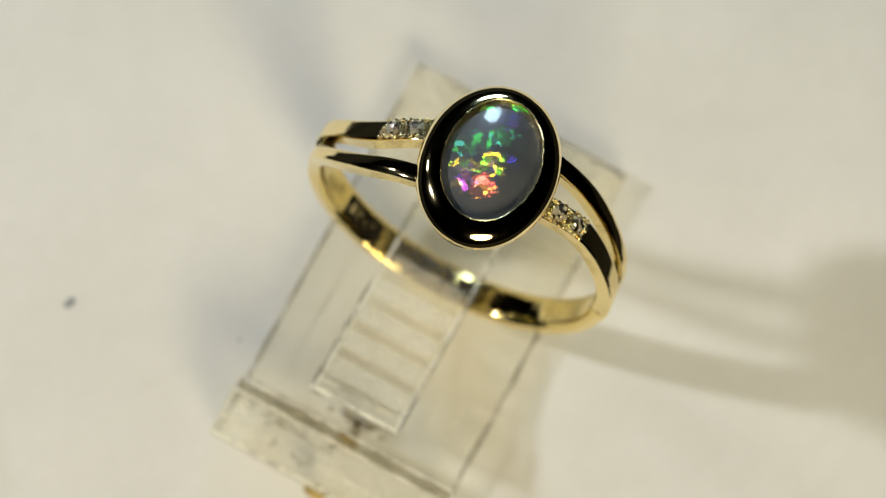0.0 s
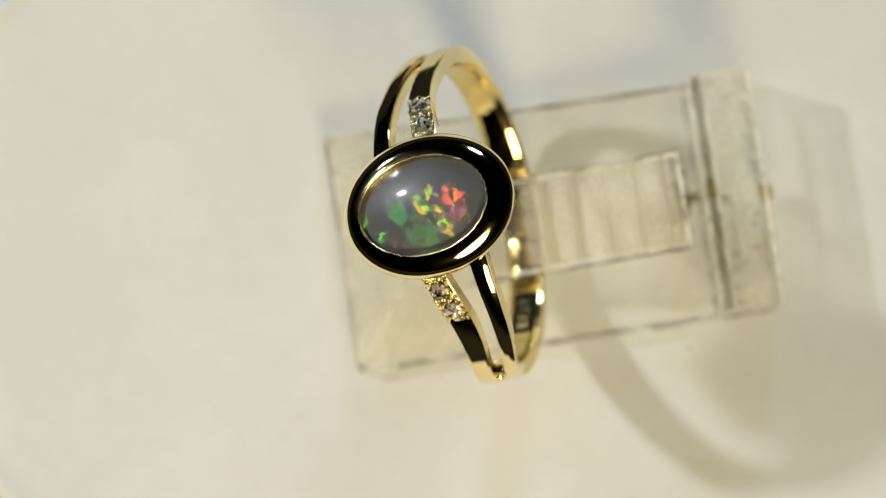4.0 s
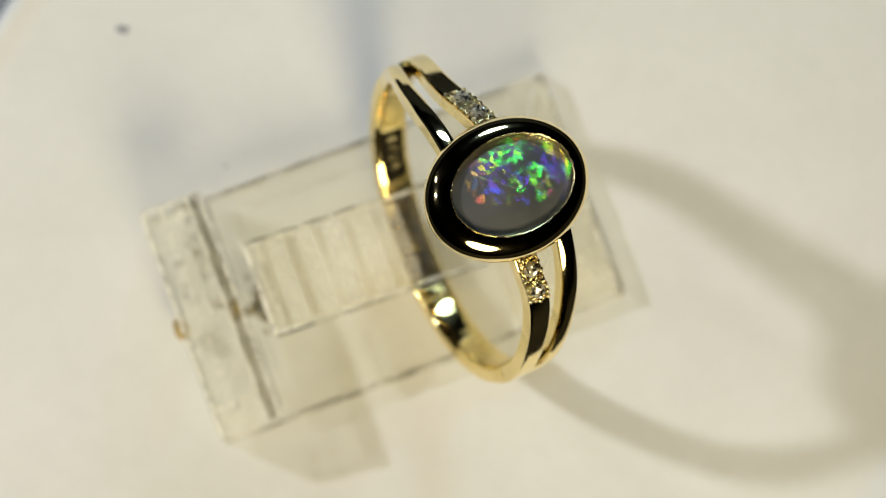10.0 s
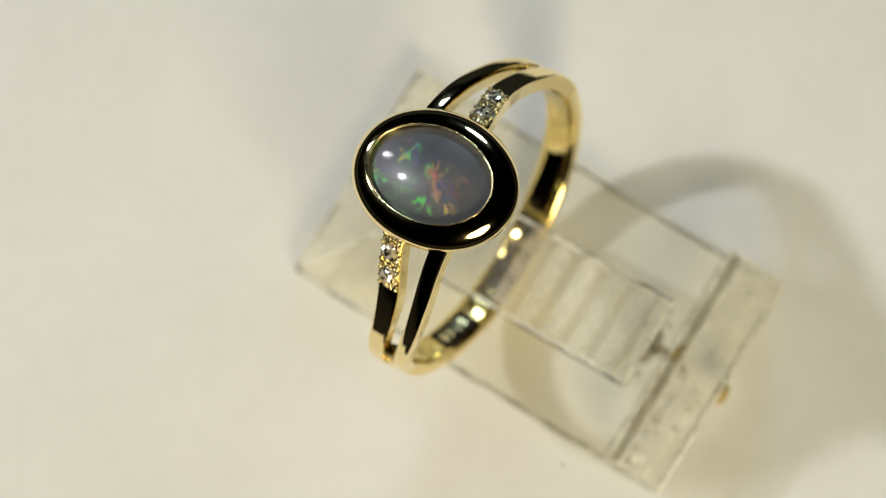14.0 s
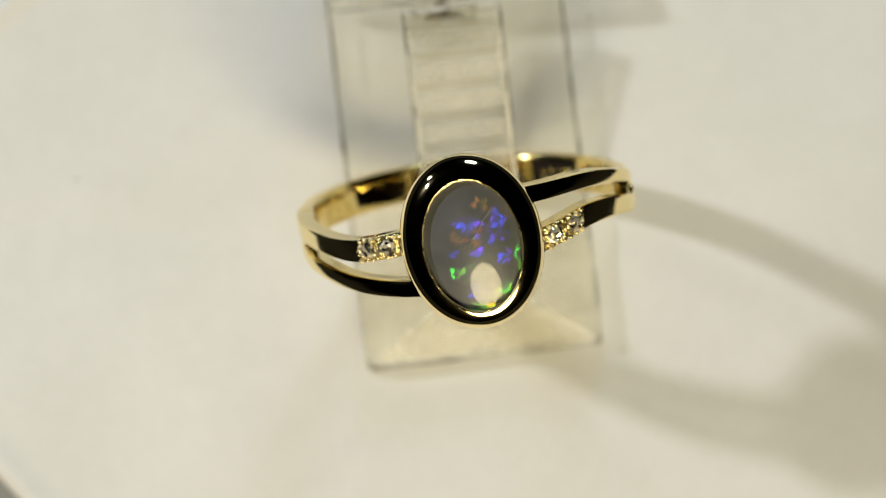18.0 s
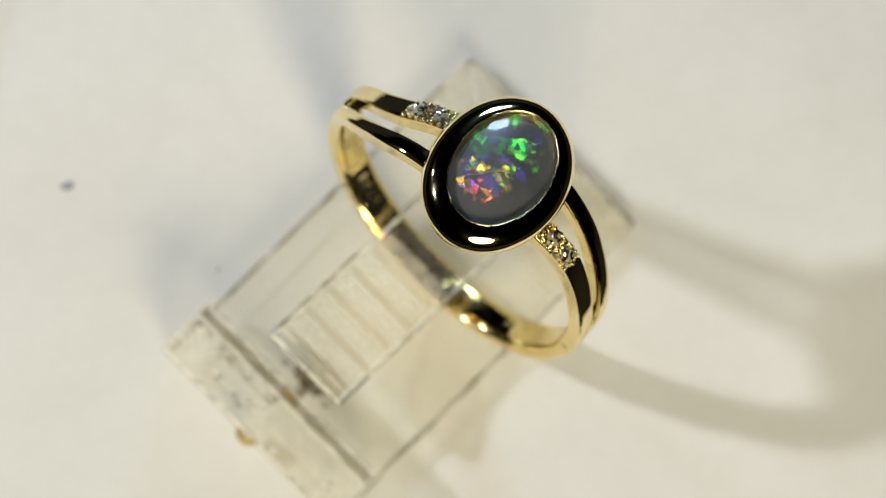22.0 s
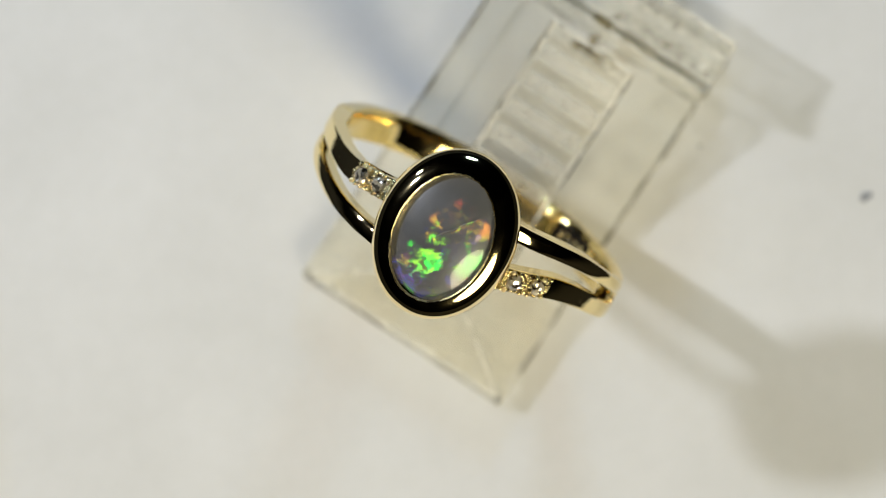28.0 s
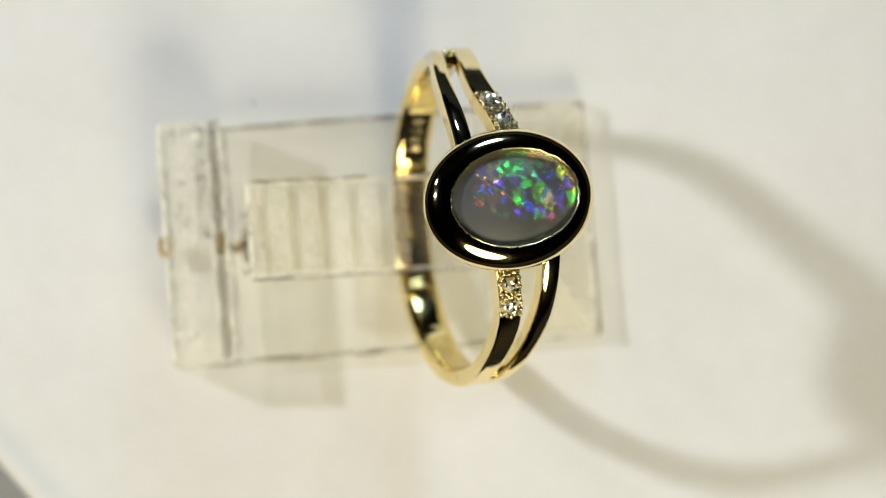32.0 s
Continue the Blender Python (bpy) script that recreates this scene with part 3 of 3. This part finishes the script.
for side in (-1, 1):
    smooth(part("plain_arm", loft(arm_rings(side, PLAIN, 0.9, 1.2, 0.3, 0.0)), GOLD, ring))
    arm = smooth(part("diamond_arm", loft(arm_rings(side, SETTING, 0.99, 1.62, 0.13, 0.12)), GOLD, ring, "gold arm set with small diamonds"))
    for a in (28.0, 36.5):
        s, c = math.sin(radians(a)) * side, math.cos(radians(a))
        rr = arm_top(a) + 0.1
        m = Matrix.Translation((s * rr, sweep(side, radians(a), SETTING), c * rr)) @ pose(0, 0, 0, 0, side * a, 0)
        rows = []
        for r, z, off in ((0.02, -0.45, 0), (0.53, 0.0, 0), (0.54, 0.07, 0), (0.44, 0.24, 0.5), (0.27, 0.32, 0)):
            rows.append([(r * math.cos(2 * math.pi * (i + off) / 8), r * math.sin(2 * math.pi * (i + off) / 8), z) for i in range(8)])
        bm = loft(rows)
        bmesh.ops.transform(bm, matrix=m, verts=bm.verts)
        part("diamond", bm, DIAMOND, arm, "small round brilliant diamond")
    plate = []
    for k in range(13):
        a = 18.0 + 1.95 * k
        rr = arm_top(a) + 0.09
        s, c = math.sin(radians(a)) * side, math.cos(radians(a))
        h = 0.72 - 0.4 * max(0, k - 10) / 2
        y = sweep(side, radians(a), SETTING)
        plate.append([(s * r, y + d, c * r) for d, r in ((-h, rr - 0.2), (h, rr - 0.2), (h, rr - 0.03), (h - 0.05, rr), (-h + 0.05, rr), (-h, rr - 0.03))])
    part("bead_plate", loft(plate), GRAINED, arm, "bright-cut grainy gold round the diamonds")
    rnd = random.Random(7 + side)
    for k in range(8):
        a = 20.0 + 2.9 * k
        for row in (-0.62, 0.0, 0.62):
            if row == 0 and k not in (0, 3, 7):
                continue
            b = radians(a + (1.4 if k == 3 and row == 0 else 0.0) + rnd.uniform(-0.4, 0.4))
            rr = arm_top(math.degrees(b)) + 0.08
            bm = bmesh.new()
            bmesh.ops.create_icosphere(bm, subdivisions=2, radius=rnd.uniform(0.15, 0.2))
            y = sweep(side, b, SETTING) + row * rnd.uniform(0.9, 1.08)
            bmesh.ops.translate(bm, vec=(side * math.sin(b) * rr, y, math.cos(b) * rr), verts=bm.verts)
            smooth(part("bead", bm, SATIN, arm))

for side in (-1, 1):
    bm = bmesh.new()
    bmesh.ops.create_icosphere(bm, subdivisions=3, radius=0.3)
    b = radians(83.0)
    bmesh.ops.translate(bm, vec=(side * math.sin(b) * (RO - 0.12), side * 0.28, math.cos(b) * (RO - 0.12)), verts=bm.verts)
    smooth(part("fork_bead", bm, GOLD, ring, "small gold bead in the fork of the band"))

for a, w, h, mat, d in [(221.0, 3.6, 1.6, STAMP, 0.1)] + [(215.0 + 4.2 * k, 0.42, 0.75, SATIN, 0.115) for k in range(4)]:
    s, c, r = math.sin(radians(a)), math.cos(radians(a)), RI + 0.2 - d
    bm = block(-w / 2, w / 2, -h / 2, h / 2, -0.01, 0.01, 0)
    bmesh.ops.subdivide_edges(bm, edges=[e for e in bm.edges if abs((e.verts[0].co - e.verts[1].co).x) > 0.2], cuts=8)
    for v in bm.verts:
        b = radians(a) + v.co.x / r
        v.co = (math.sin(b) * (r - v.co.z), v.co.y, math.cos(b) * (r - v.co.z))
    part("hallmark", bm, mat, ring, "small dark maker's stamp" if mat == STAMP else "")

# setting and stone, turned a little against the band
OA, OB = 5.6, 4.43
EDGE = 1.4
N = 96


def oval(d, z, turn=radians(6)):
    pts = []
    for i in range(N):
        t = 2 * math.pi * i / N
        x, y = (OB - d) * math.cos(t), (OA - d) * math.sin(t)
        pts.append((x * math.cos(turn) - y * math.sin(turn), SET_Y + x * math.sin(turn) + y * math.cos(turn), BZ + z))
    return pts


profile = [(1.55, -3.0), (0.7, -3.0), (0.5, -2.9), (0.14, -1.8), (0.0, -1.3)]
profile += [(1.6 - 1.6 * math.sin(radians(a)), 1.45 * math.cos(radians(a)) - 1.43) for a in (90, 84, 78, 72, 66, 60, 54, 48, 42, 36, 30, 24, 18, 12, 9)]
profile += [(1.385, -0.02), (1.4, -0.06), (1.41, -0.3), (1.45, -1.2)]
smooth(part("bezel", loft([oval(d, z) for d, z in profile], closed="loop", caps=False), GOLD, ring, "polished oval gold bezel"), 50)


EDGE_RND = random.Random(3)
rows = [oval(d, z) for d, z in ((1.33, -0.02), (1.36, 0.04), (1.41, 0.03), (1.45, -0.05), (1.44, -0.16))]
for i in range(N):
    k = EDGE_RND.uniform(-0.03, 0.03)
    for row in rows[1:4]:
        x, y, z = row[i]
        row[i] = (x * (1 + k * 0.35), SET_Y + (y - SET_Y) * (1 + k * 0.35), z + k)
smooth(part("rubbed_edge", loft(rows, closed="loop", caps=False), SATIN, ring, "thin rubbed-over gold edge that holds the stone"), 60)


def dome(drop, edge=EDGE, rise=0.72, z_edge=-0.34):
    rings = []
    for k in range(14):
        q = math.sin(k / 14 * math.pi / 2)
        z = z_edge - drop + rise * (1 - q * q)
        rings.append((q, z))
    rings.append((1.0, z_edge - drop))
    sa, sb = OA - edge, OB - edge
    out = []
    turn = radians(6)
    for q, z in reversed(rings):
        q = max(q, 0.01)
        ring_pts = []
        for i in range(N):
            t = 2 * math.pi * i / N
            x, y = q * sb * math.cos(t), q * sa * math.sin(t)
            ring_pts.append((x * math.cos(turn) - y * math.sin(turn), SET_Y + x * math.sin(turn) + y * math.cos(turn), BZ + z))
        out.append(ring_pts)
    out.insert(0, [(x, y, BZ + z_edge - drop - 0.2) for x, y, z in out[0]])
    return loft(out)


SEAT = (0.093, 2.9, 23.5)


def ring_pose():
    return pose(0, 0, 0, 0, 0, YAW) @ pose(*(c * MM for c in SEAT), -LEAN, 0, 0) @ pose(0, 0, 0, 0, ROLL, 0)


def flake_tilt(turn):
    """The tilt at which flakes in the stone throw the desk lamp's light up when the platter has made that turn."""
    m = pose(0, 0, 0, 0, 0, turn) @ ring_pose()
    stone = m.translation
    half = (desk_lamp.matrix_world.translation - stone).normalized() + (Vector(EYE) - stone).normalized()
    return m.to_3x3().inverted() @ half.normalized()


GREEN, LIME, YELLOW, DIM_GREEN, TEAL = (0.03, 0.9, 0.05), (0.3, 0.9, 0.03), (0.85, 0.6, 0.03), (0.02, 0.42, 0.05), (0.03, 0.3, 0.22)
ORANGE, RED, PINK, BLUE, VIOLET = (0.95, 0.36, 0.05), (0.95, 0.12, 0.07), (0.8, 0.12, 0.5), (0.03, 0.06, 0.9), (0.14, 0.03, 0.8)
FLASHES = {  # by the platter's turn: across, along, half width, half height, colour, second colour, strength
    1: [
        (-0.45, 0.78, 0.30, 0.55, GREEN, LIME, 2.16), (0.06, 1.01, 0.40, 0.30, GREEN, LIME, 1.73), (-0.00, 0.39, 0.88, 0.50, DIM_GREEN, TEAL, 1.08), (-0.35, 0.20, 0.75, 0.55, DIM_GREEN, TEAL, 0.86),
        (-0.62, -0.01, 0.63, 0.50, DIM_GREEN, TEAL, 0.86), (0.04, 0.04, 0.55, 0.23, LIME, YELLOW, 2.16), (-0.23, -0.18, 1.31, 0.35, YELLOW, LIME, 2.16), (0.10, -0.14, 0.45, 0.55, YELLOW, LIME, 2.16),
        (0.31, 0.12, 0.25, 0.20, BLUE, VIOLET, 1.51), (0.01, -0.47, 0.70, 0.63, RED, ORANGE, 2.16), (-0.51, -0.58, 0.30, 0.18, ORANGE, YELLOW, 1.94), (-0.28, -0.49, 0.55, 0.50, PINK, VIOLET, 1.08)],
    33: [
        (-0.52, 0.77, 0.33, 0.28, GREEN, LIME, 2.19), (-0.61, 0.57, 0.33, 0.18, ORANGE, YELLOW, 1.23), (-0.73, 0.39, 0.33, 0.25, RED, ORANGE, 1.23), (-0.61, 0.11, 0.68, 0.91, GREEN, LIME, 2.55),
        (-0.03, 0.39, 0.58, 0.48, GREEN, LIME, 2.38), (0.07, 0.03, 0.55, 0.45, GREEN, LIME, 2.38), (-0.26, 0.09, 0.25, 0.50, LIME, YELLOW, 1.82), (-0.50, -0.25, 0.55, 0.50, YELLOW, LIME, 2.38),
        (-0.11, -0.35, 0.80, 0.40, ORANGE, YELLOW, 1.62), (0.17, -0.38, 0.35, 0.15, YELLOW, LIME, 2.38), (-0.20, -0.55, 0.80, 0.40, RED, ORANGE, 1.76), (0.28, -0.01, 0.25, 0.33, RED, ORANGE, 1.35),
        (-0.03, 0.57, 0.63, 0.35, BLUE, VIOLET, 0.88)],
    48: [
        (0.12, 0.46, 0.71, 0.92, GREEN, LIME, 1.6), (0.14, 0.04, 0.50, 0.46, GREEN, LIME, 1.4), (-0.75, 0.17, 0.46, 1.06, GREEN, LIME, 1.6), (-0.74, -0.35, 0.57, 0.35, ORANGE, YELLOW, 1.3),
        (-0.79, -0.20, 0.50, 0.28, YELLOW, LIME, 1.4), (-0.29, -0.26, 0.18, 0.64, LIME, YELLOW, 1.2), (0.32, 0.75, 1.06, 0.57, VIOLET, BLUE, 0.7), (-0.26, 0.19, 0.43, 0.78, BLUE, VIOLET, 0.6),
        (0.15, -0.18, 0.50, 0.14, YELLOW, LIME, 1.1), (-0.72, -0.42, 0.35, 0.21, RED, ORANGE, 1)],
    64: [
        (0.02, 0.41, 0.58, 0.68, GREEN, LIME, 2.69), (0.46, 0.58, 0.35, 0.23, YELLOW, LIME, 1.32), (0.53, 0.30, 0.20, 0.20, GREEN, LIME, 1.85), (0.20, 0.04, 0.40, 0.40, LIME, YELLOW, 1.58),
        (0.25, -0.23, 0.55, 0.30, ORANGE, YELLOW, 0.63), (-0.33, 0.92, 0.20, 0.35, GREEN, LIME, 1.85), (-0.52, 0.51, 0.30, 0.18, BLUE, VIOLET, 0.97), (-0.80, 0.11, 0.33, 0.50, GREEN, LIME, 2.02),
        (-0.33, -0.27, 0.20, 0.75, ORANGE, YELLOW, 0.63), (-0.64, -0.21, 0.30, 0.28, BLUE, VIOLET, 1.13), (-0.71, -0.40, 0.65, 0.25, ORANGE, YELLOW, 0.94)],
    96: [
        (0.31, 0.36, 0.45, 0.55, DIM_GREEN, TEAL, 0.32), (-0.00, -0.13, 0.43, 0.91, RED, ORANGE, 0.27), (0.32, -0.22, 0.43, 0.23, ORANGE, YELLOW, 0.19), (-0.47, -0.49, 0.30, 0.33, ORANGE, YELLOW, 0.22),
        (-0.50, 0.71, 0.50, 0.30, DIM_GREEN, TEAL, 0.27), (0.04, 1.01, 0.20, 0.50, VIOLET, BLUE, 0.2)],
    168: [
        (0.08, 0.40, 0.83, 0.55, GREEN, LIME, 0.19), (0.46, 0.53, 0.45, 0.38, ORANGE, YELLOW, 0.16), (-0.02, 1.00, 1.06, 0.40, BLUE, VIOLET, 0.14), (-0.41, 0.87, 0.35, 0.25, VIOLET, BLUE, 0.14),
        (-0.31, -0.30, 0.65, 0.18, LIME, YELLOW, 0.14), (-0.61, -0.38, 0.33, 0.45, ORANGE, YELLOW, 0.14), (-0.16, -0.41, 0.40, 0.40, YELLOW, LIME, 0.1), (-0.42, 0.29, 0.40, 0.55, LIME, YELLOW, 0.14),
        # last patch: a lamp's highlight on the stone, painted in as a flash
        (-0.83, 0.02, 0.45, 1.01, YELLOW, LIME, 0.09)],
    192: [
        (0.46, 0.47, 0.28, 0.33, PINK, VIOLET, 1.02), (0.12, 0.44, 0.80, 0.50, LIME, YELLOW, 1.02), (-0.24, 0.20, 0.23, 0.40, GREEN, LIME, 0.92), (0.18, 0.90, 0.55, 0.33, GREEN, LIME, 1.02),
        (-0.31, 0.85, 0.70, 0.38, YELLOW, LIME, 0.92), (-0.65, -0.39, 0.28, 0.50, VIOLET, BLUE, 0.61), (0.39, 0.01, 0.23, 0.18, BLUE, VIOLET, 0.61), (-0.44, 0.02, 0.75, 1.01, VIOLET, BLUE, 0.2)],
    208: [
        (0.17, -0.34, 0.32, 0.18, BLUE, VIOLET, 0.75), (-0.15, -0.32, 0.43, 0.21, BLUE, VIOLET, 0.9), (-0.61, -0.29, 0.39, 0.32, BLUE, VIOLET, 0.98), (-0.12, 0.10, 0.35, 0.28, BLUE, VIOLET, 0.9),
        (0.39, 0.06, 0.21, 0.18, BLUE, VIOLET, 0.83), (-0.60, 0.23, 0.50, 0.43, VIOLET, BLUE, 0.83), (-0.39, -0.04, 0.43, 0.50, VIOLET, BLUE, 0.6), (-0.68, -0.09, 0.32, 0.35, VIOLET, BLUE, 0.68),
        (-0.39, 0.79, 0.43, 0.32, LIME, YELLOW, 1.95), (-0.17, 0.98, 0.71, 0.21, YELLOW, LIME, 1.82), (0.16, 0.69, 0.50, 0.35, BLUE, VIOLET, 0.83), (0.44, 0.31, 0.35, 0.32, GREEN, LIME, 1.04),
        (0.15, 0.96, 0.32, 0.32, GREEN, LIME, 1.82), (-0.85, 0.33, 0.14, 0.64, GREEN, LIME, 1.3)],
    224: [
        (0.01, -0.32, 0.80, 0.43, BLUE, VIOLET, 0.73), (-0.50, -0.22, 0.30, 0.86, VIOLET, BLUE, 0.65), (-0.09, 0.10, 0.35, 0.30, BLUE, VIOLET, 0.81), (-0.54, 0.24, 0.30, 0.30, BLUE, VIOLET, 0.73),
        (-0.49, 0.74, 0.30, 0.38, GREEN, LIME, 1.01), (-0.08, 1.01, 0.43, 0.28, LIME, YELLOW, 0.81), (-0.13, -0.16, 0.20, 0.38, TEAL, BLUE, 0.61), (-0.32, -0.60, 0.43, 0.28, ORANGE, YELLOW, 0.41),
        (0.40, 0.05, 0.35, 0.18, BLUE, VIOLET, 0.49)],
    256: [
        (0.01, -0.43, 0.80, 0.40, RED, ORANGE, 0.9), (-0.10, -0.23, 0.18, 0.28, GREEN, LIME, 0.7), (0.08, -0.16, 0.30, 0.30, BLUE, VIOLET, 0.8), (-0.40, -0.28, 0.33, 0.40, VIOLET, BLUE, 0.6),
        (-0.07, 0.79, 0.91, 0.75, BLUE, VIOLET, 0.8), (-0.36, 0.78, 0.40, 0.45, BLUE, VIOLET, 0.9), (-0.61, 0.72, 0.18, 0.50, GREEN, LIME, 0.6), (0.14, -0.31, 0.75, 0.35, TEAL, BLUE, 0.2)],
    288: [
        (-0.07, -0.17, 0.25, 0.23, ORANGE, YELLOW, 0.45), (-0.33, 0.66, 0.33, 0.23, GREEN, LIME, 0.45), (-0.14, 0.88, 0.50, 0.75, VIOLET, BLUE, 0.39), (0.39, 0.32, 0.40, 0.28, BLUE, VIOLET, 0.39),
        (0.30, -0.36, 1.01, 0.30, TEAL, BLUE, 0.11), (0.15, 0.56, 0.75, 0.50, BLUE, VIOLET, 0.17)],
    320: [
        (-0.57, 0.02, 0.98, 0.38, GREEN, LIME, 0.94), (-0.54, 0.40, 0.40, 0.65, DIM_GREEN, TEAL, 0.46), (-0.21, -0.27, 0.80, 0.65, BLUE, VIOLET, 0.29), (0.21, 0.26, 0.75, 0.50, BLUE, VIOLET, 0.35),
        (0.06, 0.00, 0.40, 0.25, GREEN, LIME, 0.61), (-0.47, -0.40, 0.55, 0.15, ORANGE, YELLOW, 0.69), (0.31, -0.02, 0.23, 0.23, BLUE, VIOLET, 0.52), (-0.02, 0.65, 1.26, 0.86, VIOLET, BLUE, 0.17),
        (-0.28, -0.50, 0.35, 0.60, TEAL, BLUE, 0.23)],
}


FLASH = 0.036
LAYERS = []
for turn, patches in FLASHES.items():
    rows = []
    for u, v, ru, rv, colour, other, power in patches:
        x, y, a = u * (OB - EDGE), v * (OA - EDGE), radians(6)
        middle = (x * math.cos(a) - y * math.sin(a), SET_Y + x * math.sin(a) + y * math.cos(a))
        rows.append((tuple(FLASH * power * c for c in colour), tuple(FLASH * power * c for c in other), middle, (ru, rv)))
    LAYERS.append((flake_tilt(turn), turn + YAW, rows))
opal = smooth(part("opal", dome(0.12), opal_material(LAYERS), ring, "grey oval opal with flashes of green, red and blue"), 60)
smooth(part("clear_dome", dome(0.0), DOME, opal, "glossy clear polished surface"), 60)
rows = []
for k in range(9):
    u, v = -0.52 + 0.64 * k / 8, -0.52 + 0.52 * k / 8 + 0.02 * math.sin(k * 1.7)
    a = radians(6)
    x, y, z = u * (OB - EDGE), v * (OA - EDGE), BZ - 0.34 + 0.72 * (1 - u * u - v * v)
    x, y = x * math.cos(a) - y * math.sin(a), SET_Y + x * math.sin(a) + y * math.cos(a)
    w = 0.016 if 0 < k < 8 else 0.006
    rows.append([(x - 0.7 * w, y + 0.7 * w, z - 0.012), (x + 0.7 * w, y - 0.7 * w, z - 0.012), (x, y, z + 0.008)])
part("scratch", loft(rows), VEIN, opal, "fine pale line across the stone")
tagged(ring, "yellow gold ring with an oval opal and small diamonds", "ring")


# ---- what moves ----
def turned_by(t):
    """Degrees that the platter has made: a steady 32 a second after a slow start."""
    return 32.0 * t + 0.8 * max(0.0, 1 - t / 3)


def motions():
    """The platter turns, and carries the stand and the ring round with it."""
    times = np.arange(0.0, 32.01, 0.25)
    seat = ring_pose() @ Matrix.Translation((0, -SET_Y * MM, -BZ * MM))
    for thing, rest in ((platter, Matrix()), (stand, pose(0, 0, 0, 0, 0, -29.5)), (ring, seat)):
        walk(thing, [(float(t), pose(0, 0, 0, 0, 0, turned_by(float(t))) @ rest) for t in times])


motions()
